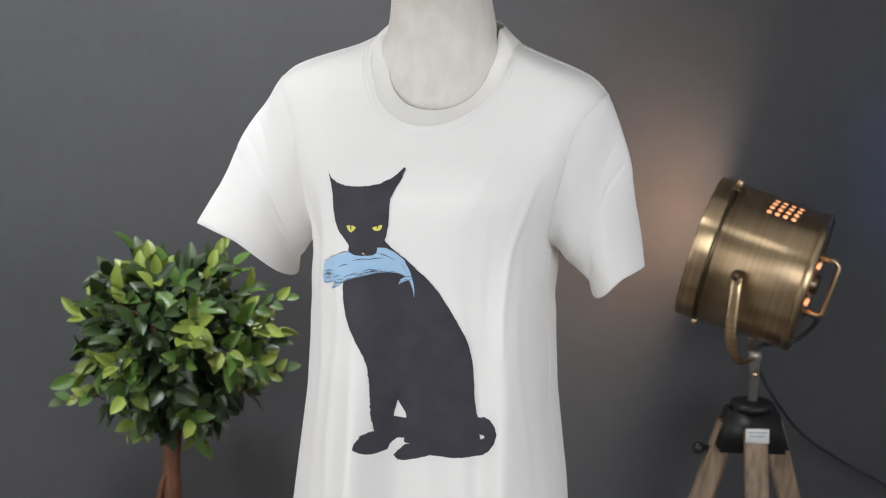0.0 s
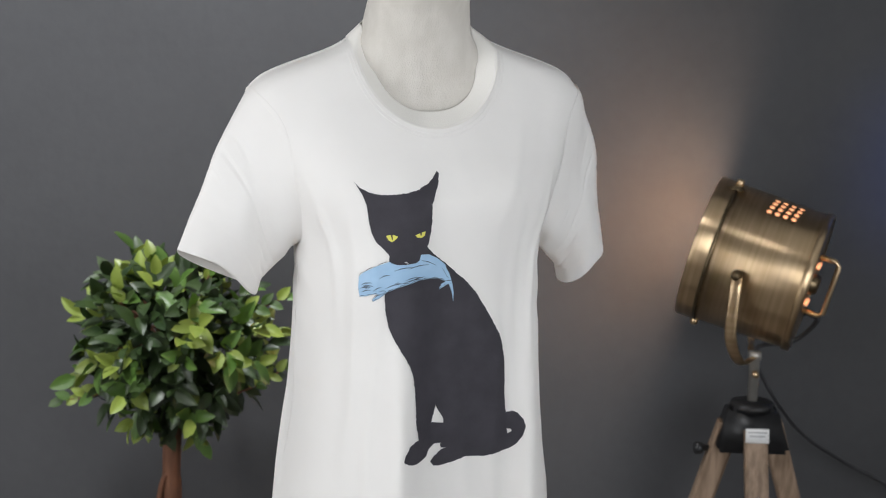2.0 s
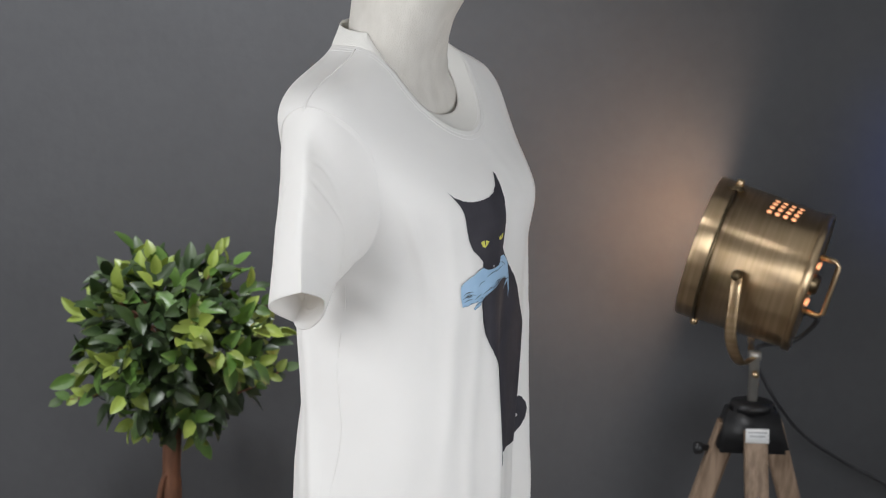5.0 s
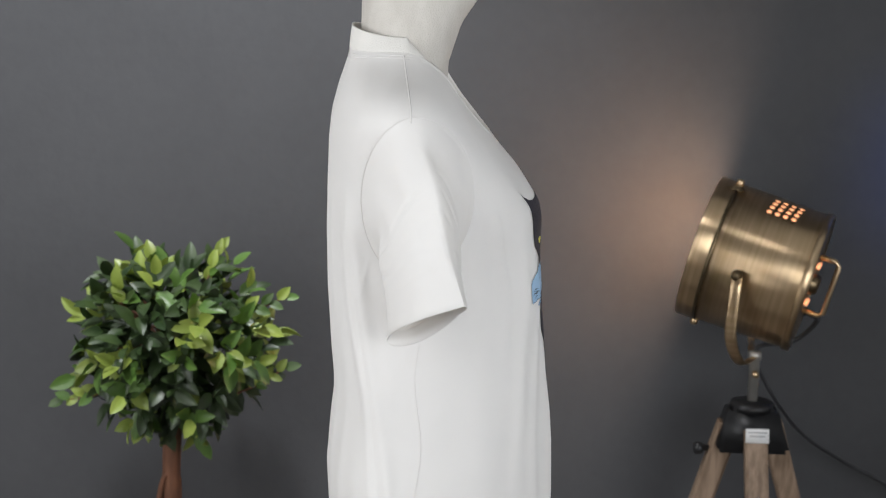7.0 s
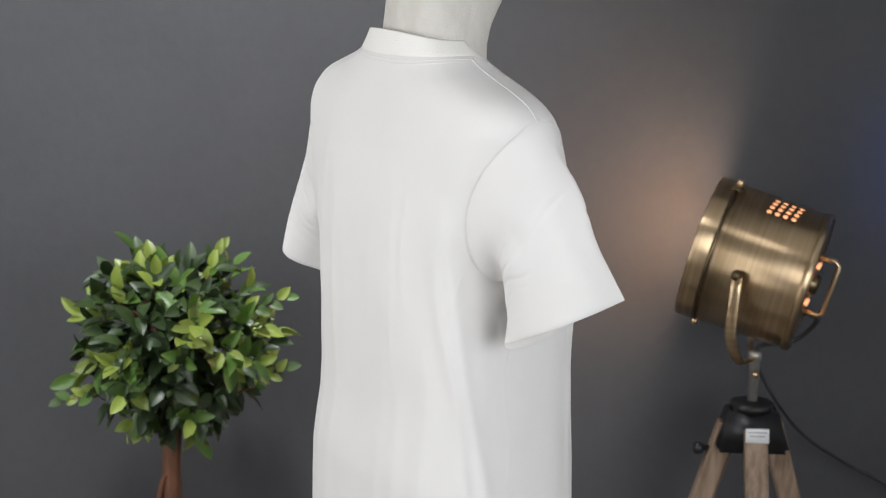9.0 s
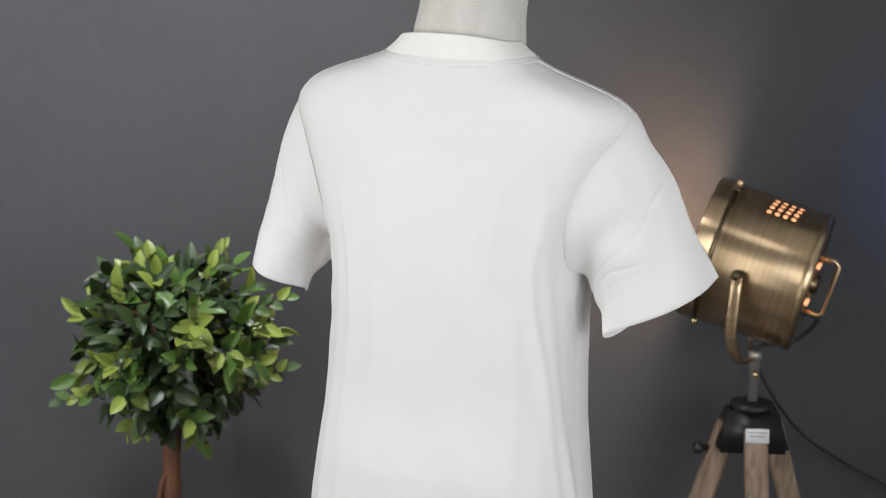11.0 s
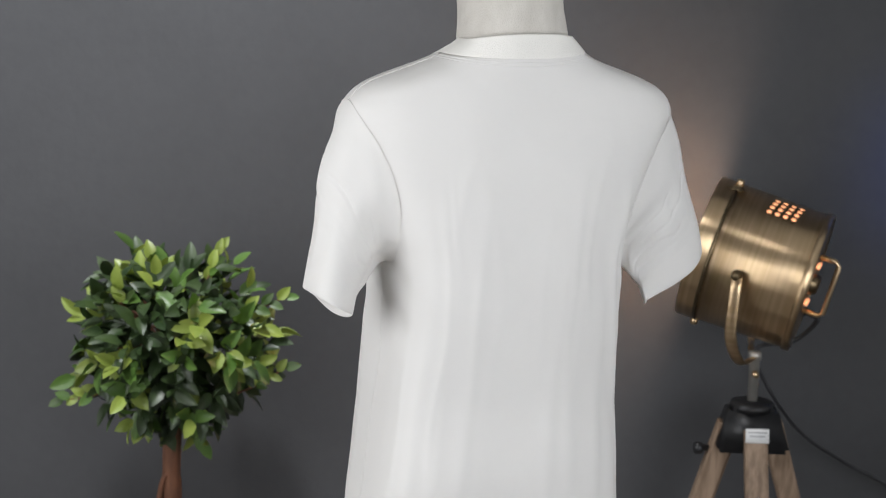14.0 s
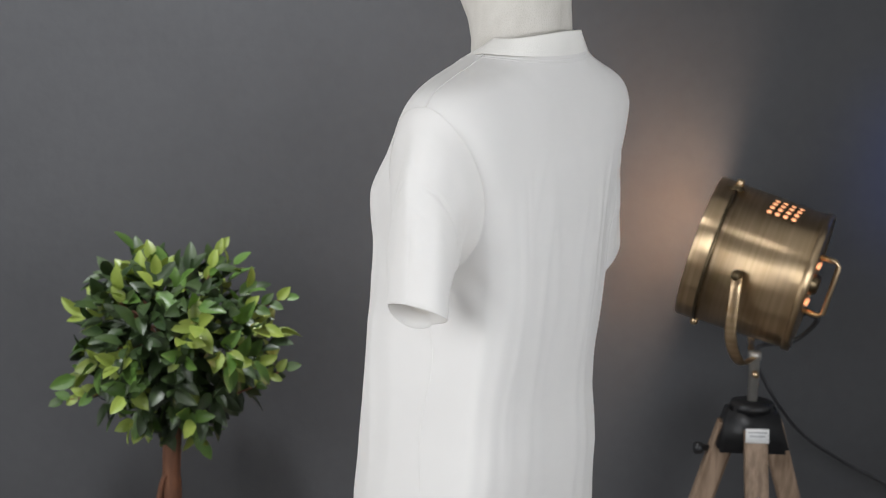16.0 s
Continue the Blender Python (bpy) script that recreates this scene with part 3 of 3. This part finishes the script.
cat = part("cat_print", printed(HEAD + BACKLINE + PAW + CHEST, 0.0009, (GAP, TAIL_GAP), worn=0.0012), INK, shirt, "soft black seated cat print")
for e in (EYES[:7], EYES[7:]):
    eye = part("eye", printed(e, 0.0014), YELLOW_INK, cat, "yellow printed eye")
    mid_a, top_z, low_z = sum(p[0] for p in e) / len(e), max(p[1] for p in e), min(p[1] for p in e)
    part("pupil", printed([(mid_a - 0.4, top_z), (mid_a + 0.4, top_z), (mid_a + 0.15, low_z + 0.003), (mid_a - 0.15, low_z + 0.003)], 0.0018), INK, cat)
part("mouth_mark", printed(MARK, 0.0014), LABEL, cat)
fish = part("fish_print", printed(FISH, 0.0014), SKY_INK, shirt, "light blue fish print with dark strokes")
for p, q in zip(STROKES[0::2], STROKES[1::2]):
    part("ink_stroke", stroke(p, q, 0.0011, 0.0019), INK, fish)
hatch = random.Random(3)
for a0, z0, a1, z1, count in ((-127.0, 1.064, -123.0, 1.070, 7), (-112.0, 1.066, -97.0, 1.074, 14), (-97.0, 1.075, -89.0, 1.079, 6), (-118.0, 1.060, -112.0, 1.062, 5)):
    for k in range(count):
        a, z = hatch.uniform(a0, a1), z0 + (z1 - z0) * k / count + hatch.uniform(-0.003, 0.003)
        part("ink_stroke", stroke((a, z), (a + hatch.uniform(2.0, 4.5), z + hatch.uniform(0.0005, 0.003)), 0.0008, 0.0020), INK, fish)
for p, q in zip(FISH, FISH[1:] + FISH[:1]):
    part("ink_outline", stroke(p, q, 0.0008, 0.0019), INK, fish)

# raised seams: along the shoulders and down the sides
for side, a in ((1, 0.0), (-1, 180.0)):
    ridge = [body(a, z, 0.0006) for z in np.linspace(1.386, 1.315, 30)]
    part("shoulder_seam", tube([p + Vector((0, 0.004, 0)) for p in ridge], 0.0010, 6), COTTON, shirt)
    part("side_seam", tube([body(a - side * (3 + 1.2 * math.sin(z * 31)), z, 0.0001) for z in np.linspace(1.09, 0.66, 60)], 0.0005, 6), COTTON, shirt)


# ---- tripod floor lamp ----
LX, LY = 0.565, 0.75
lamp = tagged(empty("tripod_lamp", LX, LY, 0.0), "antique brass drum spotlight lamp on a wooden tripod, lit", "floor lamp")
AIM = Vector((-0.93, 0.274, 0.252)).normalized()
DRUM = Vector((0.5575, 0.75, 0.938))


def drum_profile(rows):
    return lathe([(d, r * 1.055) for d, r in rows], DRUM, AIM, 72)


drum = part("drum", drum_profile(((-0.100, 0.02), (-0.100, 0.112), (-0.097, 0.119), (-0.09, 0.120), (0.080, 0.1232), (0.080, 0.1222), (-0.088, 0.1185), (-0.096, 0.110), (-0.096, 0.02))), BRUSHED, lamp)
turned = Matrix.Translation(DRUM) @ AIM.to_track_quat("Z", "Y").to_matrix().to_4x4()
drum.data.transform(turned.inverted() @ drum.matrix_world)
drum.matrix_world = turned
bpy.context.view_layer.update()
part("front_collar", drum_profile(((0.078, 0.1230), (0.080, 0.1240), (0.108, 0.1243), (0.111, 0.1240), (0.111, 0.1232), (0.10, 0.1222), (0.080, 0.1226))), BRUSHED, drum)
part("clamp_band", drum_profile(((0.0735, 0.1228), (0.0735, 0.1252), (0.0795, 0.1254), (0.0795, 0.1232))), DARK_BRASS, drum, "dark clamp band")
part("rear_band", drum_profile(((-0.101, 0.1185), (-0.101, 0.1225), (-0.088, 0.1230), (-0.088, 0.1185))), BRUSHED, drum, "worn brass rim")
SIDE = AIM.cross(Vector((0, 0, 1))).normalized()
if SIDE.y > 0:
    SIDE = -SIDE
UPV = AIM.cross(SIDE)
if UPV.z < 0:
    UPV = -UPV


def on_drum(along, turn, r):
    """turn: degrees from the top of the drum towards the camera."""
    return DRUM + AIM * along + (UPV * math.cos(radians(turn)) + SIDE * math.sin(radians(turn))) * r * 1.055


def vent(at, normal, r, parent):
    bm = lathe(((0.0, r * 0.98), (0.0012, r * 0.98)), at, normal, 14, (True, True))
    hole = part("vent_hole", bm, VENT_GLOW, parent, "round vent glowing with warm light")
    part("vent_rim", lathe(((-0.001, r), (0.0016, r), (0.0020, r * 1.25), (-0.001, r * 1.3)), at, normal, 14), DARK_BRASS, hole)


for i in range(4):
    for j in range(4):
        at = on_drum(-0.044 + 0.0150 * i + 0.002 * j, 11 + 6.2 * j, 0.1215)
        vent(at, (at - DRUM - AIM * (at - DRUM).dot(AIM)).normalized(), 0.0050, drum)
knob = on_drum(0.080, 14, 0.121)
part("top_catch", block(Matrix.Translation(knob) @ SIDE.to_track_quat("Y", "Z").to_matrix().to_4x4(), 0.03, 0.02, 0.012, 0.003), DARK_BRASS, drum)
part("catch_screw", lathe(((0, 0.007), (0.012, 0.007), (0.014, 0.004)), on_drum(0.076, 4, 0.120), UPV, 14, (True, True)), BRASS, drum)
part("lower_screw", lathe(((0, 0.007), (0.012, 0.007), (0.014, 0.004)), on_drum(0.076, 168, 0.120), -UPV, 14, (True, True)), BRASS, drum)
# rear cap with slots, and the carrying handle
part("rear_boss", lathe(((0.098, 0.02), (0.110, 0.019), (0.114, 0.014), (0.114, 0.0)), DRUM, -AIM, 24), DARK_BRASS, drum)
for k in (-1, 1):
    c = DRUM - AIM * 0.1015 + UPV * 0.035 * k
    slot = [c + SIDE * s - AIM * 0.002 for s in (-0.016, 0.016)]
    part("rear_slot", tube(slot, 0.0038, 10), VENT_GLOW, drum, "slot glowing with warm light")
h0, h1 = DRUM - AIM * 0.099 + UPV * 0.052, DRUM - AIM * 0.099 - UPV * 0.052
part("handle", tube([h0, h0 - AIM * 0.030, h0 - AIM * 0.038 - UPV * 0.006, h1 - AIM * 0.038 + UPV * 0.006, h1 - AIM * 0.030, h1], 0.0048, 10), BRASS, drum, "brass carrying handle")
part("bulb", lathe(((-0.05, 0.012), (-0.02, 0.014), (0.0, 0.026), (0.02, 0.031), (0.04, 0.026), (0.052, 0.0)), DRUM, AIM, 20), BULB, lamp, "glowing warm bulb")
part("socket", lathe(((-0.098, 0.02), (-0.05, 0.016)), DRUM, AIM, 20, (True, True)), BLACK, lamp)
glow = bpy.data.lights.new("lamp_bulb_light", "POINT")
glow.energy, glow.color, glow.shadow_soft_size = 4.1, (1.0, 0.72, 0.54), 0.03
new("lamp_bulb_light", glow).location = DRUM + AIM * 0.092
# yoke: two arms from the pivots to the pole
FOOT = Vector((0.5600, LY, 0.765))
for s, name in ((1, "yoke_arm"), (-1, "yoke_arm")):
    piv = DRUM + AIM * 0.02 + SIDE * 0.134 * s
    low = Vector((piv.x - 0.004, piv.y, 0.80))
    path = spline([piv, piv + SIDE * 0.010 * s - Vector((0, 0, 0.03)), low + Vector((0, 0, 0.03)), low.lerp(FOOT, 0.45) - Vector((0, 0, 0.012)), FOOT], 6)
    part(name, tube(path, 0.0108, 10, None, 0.30), BRASS, lamp)
    part("pivot_knob", lathe(((-0.004, 0.010), (0.004, 0.010), (0.006, 0.007), (0.014, 0.007), (0.016, 0.004)), piv, SIDE * s, 16, (True, True)), DARK_BRASS, lamp)
part("pole", lathe(((0.66, 0.0095), (0.762, 0.0095), (0.762, 0.012), (0.776, 0.012), (0.778, 0.008)), (0.5620, LY, 0), (0, 0, 1), 20, (True, True)), STEEL, lamp, "dull steel pole")
part("pole_screw", lathe(((0, 0.006), (0.014, 0.006)), (0.5620, LY - 0.009, 0.738), (0, -1, 0), 12, (True, True)), BRASS, lamp)
hub = part("hub", block(pose(0.5630, LY, 0.636), 0.136, 0.105, 0.080, 0.008, None, 0.64), BLACK, lamp, "black metal tripod hub")
part("hub_cap", lathe(((0.668, 0.041), (0.682, 0.039), (0.685, 0.012)), (0.5620, LY, 0), (0, 0, 1), 24, (True, True)), BLACK, lamp)
part("sticker", block(pose(0.566, LY - 0.060, 0.634, -14), 0.043, 0.003, 0.026, 0.001), LABEL, lamp, "white sticker")
for k in range(3):
    part("print_bar", block(pose(0.566, LY - 0.0625, 0.641 - 0.007 * k, -14), 0.034 - 0.006 * k, 0.001, 0.0022, 0), BARS, lamp)


def leg(top, foot, w, d, bolt=False):
    t, f = Vector(top), Vector(foot)
    axis = (f - t).normalized()
    side = Vector((0, 1, 0)).cross(axis).normalized()
    dep = axis.cross(side)
    rings = []
    for k in np.linspace(0, 1, 7):
        c, s = t.lerp(f, k), 1 - 0.15 * k
        pts = []
        for u, v in ((-1, -0.75), (-0.75, -1), (0.75, -1), (1, -0.75), (1, 0.75), (0.75, 1), (-0.75, 1), (-1, 0.75)):
            pts.append(c + side * (u * w / 2 * s) + dep * (v * d / 2 * s))
        rings.append(pts)
    ob = part("leg", loft(rings, True, (True, True)), WOOD, lamp, "weathered wooden leg", False)
    if bolt:
        part("leg_bolt", lathe(((0, 0.009), (0.006, 0.009), (0.010, 0.005)), t.lerp(f, 0.19) + Vector((0, -d / 2, 0)), (0, -1, 0), 14, (True, True)), BLACK, ob)
    part("rubber_foot", lathe(((0.0, 0.014), (0.012, 0.013)), (f.x, f.y, 0), (0, 0, 1), 14, (True, True)), BLACK, ob)
    return ob


leg((0.522, LY, 0.640), (0.350, LY + 0.05, 0.012), 0.042, 0.030)
leg((0.564, LY - 0.042, 0.640), (0.590, LY - 0.24, 0.012), 0.042, 0.030, True)
leg((0.600, LY + 0.01, 0.640), (0.800, LY + 0.12, 0.012), 0.042, 0.030)
part("leg_knob", lathe(((0, 0.006), (0.012, 0.006), (0.014, 0.011), (0.026, 0.011)), (0.487, LY, 0.592), (-1, -0.2, 0), 14, (True, True)), BLACK, lamp)
part("lamp_lead", tube(spline([DRUM - AIM * 0.105 - UPV * 0.055, (0.668, LY - 0.02, 0.845), (0.640, LY, 0.805), (0.605, LY, 0.795), (0.572, LY + 0.01, 0.785), (0.5600, LY + 0.012, 0.765)], 8), 0.0042, 8), CABLE, lamp, "black lamp lead")
part("power_cable", tube(spline([(0.562, LY + 0.012, 0.765), (0.582, 0.80, 0.724), (0.611, 0.81, 0.676), (0.655, 0.85, 0.617), (0.700, 0.87, 0.574), (0.782, 0.92, 0.517), (0.860, 0.92, 0.478), (0.95, 0.93, 0.40),
                                    (1.03, 0.93, 0.22), (1.07, 0.92, 0.03), (1.12, 0.90, 0.006), (1.3, 0.85, 0.006)], 8), 0.0034, 8), CABLE, lamp, "black power cable")

# ---- topiary tree ----
TX, TY = -0.493, 0.70
tree = tagged(empty("topiary_tree", TX, TY, 0.0), "ball-shaped green leafed topiary tree on a brown stem", "plant")
CROWN = Vector((-0.502, TY, 0.768))
part("pot", lathe(((0.0, 0.095), (0.01, 0.10), (0.19, 0.125), (0.20, 0.132), (0.21, 0.132), (0.21, 0.122), (0.18, 0.118)), (TX, TY, 0), (0, 0, 1), 40, (True, False)), POT, tree)
part("soil", lathe(((0.17, 0.117), (0.178, 0.06), (0.18, 0.0)), (TX, TY, 0), (0, 0, 1), 32), SOIL, tree)
part("trunk", tube(spline([(TX - 0.004, TY, 0.12), (TX + 0.006, TY, 0.30), (TX - 0.002, TY, 0.45), (TX - 0.004, TY, 0.52), (TX - 0.002, TY, 0.60), (TX + 0.006, TY, 0.70), (TX - 0.01, TY, 0.80)], 6),
     [0.022] * 12 + [0.0185] * 6 + [0.0165] * 8 + [0.013] * 6 + [0.010] * 5, 14), BARK, tree)
part("trunk_stem", tube(spline([(TX - 0.015, TY - 0.012, 0.17), (TX - 0.03, TY - 0.02, 0.40), (TX - 0.024, TY - 0.018, 0.48), (TX - 0.017, TY - 0.016, 0.515), (TX - 0.004, TY, 0.540)], 6), 0.0050, 10), BARK, tree)
rng = random.Random(7)
for i in range(26):
    d = Vector((rng.gauss(0, 1), rng.gauss(0, 1), rng.gauss(0.1, 0.8))).normalized()
    end = CROWN + Vector((d.x * 0.135, d.y * 0.13, d.z * 0.115))
    start = Vector((TX, TY, 0.68 + 0.1 * rng.random()))
    part("branch", tube(spline([start, start.lerp(end, 0.5) + Vector((0, 0, 0.02)), end], 5), [0.005, 0.0048, 0.0045, 0.004, 0.0038, 0.0034, 0.003, 0.0026, 0.0022, 0.0018, 0.0015], 6), BARK, tree)


def leaf_mesh(length, width, curl, cup):
    """A pointed leaf along +y with a midrib fold and a curl."""
    bm, rows = bmesh.new(), []
    for k, w in ((0.0, 0.06), (0.08, 0.40), (0.22, 0.90), (0.44, 1.0), (0.66, 0.86), (0.86, 0.48), (1.0, 0.02)):
        y, h = k * length, -curl * (k ** 2) * length
        rows.append([bm.verts.new((s * w * width / 2, y, h + abs(s) * cup * w * width)) for s in (-1, -0.5, 0, 0.5, 1)])
    for a, b in zip(rows, rows[1:]):
        for i in range(4):
            bm.faces.new((a[i], a[i + 1], b[i + 1], b[i]))
    return bm


def leaf_pose(rng, shell):
    """A place in the crown, with leaves that point outward and a little down."""
    while True:
        d = Vector((rng.gauss(0, 1), rng.gauss(0, 1), rng.gauss(0, 1))).normalized()
        if d.y < 0.55:
            break
    bump = 1 + 0.20 * noise.noise(d * 2.6 + Vector((3, 1, 7)))
    r = shell * bump
    at = CROWN + Vector((d.x * 0.192 * r, d.y * 0.17 * r, d.z * 0.176 * r))
    way = (d * 0.75 + Vector((rng.uniform(-0.8, 0.8), rng.uniform(-0.8, 0.3), rng.uniform(-0.75, 0.75)))).normalized()
    top = Vector((rng.uniform(-0.9, 0.6), rng.uniform(-1.1, -0.1), rng.uniform(0.1, 1.1))) + d * 0.4
    x = way.cross(top).normalized()
    z = x.cross(way)
    m = Matrix((x, way, z)).transposed().to_4x4()
    return Matrix.Translation(at) @ m @ Matrix.Scale(rng.uniform(0.65, 1.08), 4)


shapes = []
for i, (mat, ln, wd, cu, cp) in enumerate(((LEAF, 0.055, 0.029, 0.18, 0.14), (LEAF, 0.060, 0.030, 0.34, 0.18), (LEAF, 0.048, 0.027, 0.10, 0.10), (LEAF_YOUNG_LIT, 0.052, 0.028, 0.2, 0.16),
                                           (LEAF_YOUNG_LIT, 0.046, 0.028, 0.25, 0.12), (LEAF_DARK_SHADED, 0.052, 0.024, 0.25, 0.15))):
    bm = leaf_mesh(ln, wd, cu, cp)
    me = bpy.data.meshes.new("leaf")
    bm.to_mesh(me)
    bm.free()
    me.materials.append(mat)
    me.polygons.foreach_set("use_smooth", [True] * len(me.polygons))
    shapes.append(me)
for i in range(60):
    tip = leaf_pose(rng, rng.uniform(0.74, 1.04)).translation
    out = (tip - CROWN).normalized()
    out = (out + Vector((rng.uniform(-0.3, 0.3), -0.25, rng.uniform(-0.15, 0.5)))).normalized()
    u = out.cross(Vector((0.3, 0.2, 1))).normalized()
    v = out.cross(u)
    # more young leaves at left and top, painting in the lit side too
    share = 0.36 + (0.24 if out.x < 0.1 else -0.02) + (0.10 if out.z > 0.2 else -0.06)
    turn = rng.uniform(0, 6.28)
    for k in range(5):
        g = turn + k * 2.4 + rng.uniform(-0.3, 0.3)
        opening = 0.25 + 0.17 * k + rng.uniform(-0.12, 0.2)
        around = u * math.cos(g) + v * math.sin(g)
        way = (out * math.cos(opening) + around * math.sin(opening) + Vector((0, 0, rng.uniform(-0.45, 0.45)))).normalized()
        top = out * 0.9 - around * 0.6 + Vector((rng.uniform(-0.5, 0.2), -0.3, 0.45))
        x = way.cross(top).normalized()
        turned_to = Matrix((x, way, x.cross(way))).transposed().to_4x4()
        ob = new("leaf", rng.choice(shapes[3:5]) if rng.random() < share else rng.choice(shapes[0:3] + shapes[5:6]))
        ob.parent = tree
        ob.matrix_parent_inverse = tree.matrix_world.inverted()
        ob.matrix_basis = Matrix.Translation(tip + around * 0.004 - out * 0.011 * k) @ turned_to @ Matrix.Scale(rng.uniform(0.74, 1.06), 4)
# longer sprigs that stand out of the crown
for root, tip in (((-0.375, 0.66, 0.690), (-0.290, 0.655, 0.742)), ((-0.385, 0.67, 0.835), (-0.292, 0.67, 0.868)), ((-0.600, 0.66, 0.690), (-0.684, 0.65, 0.672)), ((-0.440, 0.65, 0.880), (-0.405, 0.65, 0.955))):
    a, b = Vector(root), Vector(tip)
    out = (b - a).normalized()
    part("branch", tube(spline([a, a.lerp(b, 0.55) - Vector((0, 0, 0.006)), b], 5), [0.0024 - 0.00014 * k for k in range(11)], 6), BARK, tree)
    for k in range(6):
        side = Vector((rng.uniform(-0.4, 0.4), -0.5, 1.0 if k % 2 else -1.0))
        way = (out * (0.8 if k else 2.0) + side * 0.55).normalized()
        x = way.cross(Vector((rng.uniform(-0.4, 0.4), -1.0, 0.4))).normalized()
        ob = new("leaf", rng.choice(shapes[2:5]))
        ob.parent = tree
        ob.matrix_parent_inverse = tree.matrix_world.inverted()
        ob.matrix_basis = Matrix.Translation(b.lerp(a, k * 0.15)) @ Matrix((x, way, x.cross(way))).transposed().to_4x4() @ Matrix.Scale(rng.uniform(0.5, 0.72), 4)
# inner leaves in the dark colour only, painting in shade inside the crown
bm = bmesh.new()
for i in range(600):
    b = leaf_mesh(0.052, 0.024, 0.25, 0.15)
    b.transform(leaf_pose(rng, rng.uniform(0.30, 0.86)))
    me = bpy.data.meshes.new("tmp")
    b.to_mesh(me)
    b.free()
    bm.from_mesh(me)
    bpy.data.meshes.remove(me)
tagged(part("inner_leaves", bm, LEAF_DARK_SHADED, tree, "dense inner leaves, dark green with painted crown shade"), kind="stuff")


# ---- the turn of the dress form and its shirt ----
def motions():
    rows = []
    for i in range(33):
        t = i * 0.5
        rows.append((t, -14.86 + 15.086 * t + 0.0402 * t * t))
    walk(form, [(t, pose(0, 0, 0, 0, 0, a)) for t, a in rows])
    walk(shirt, [(t, pose(0, 0, SHIRT_Z, 0, 0, a)) for t, a in rows])


motions()
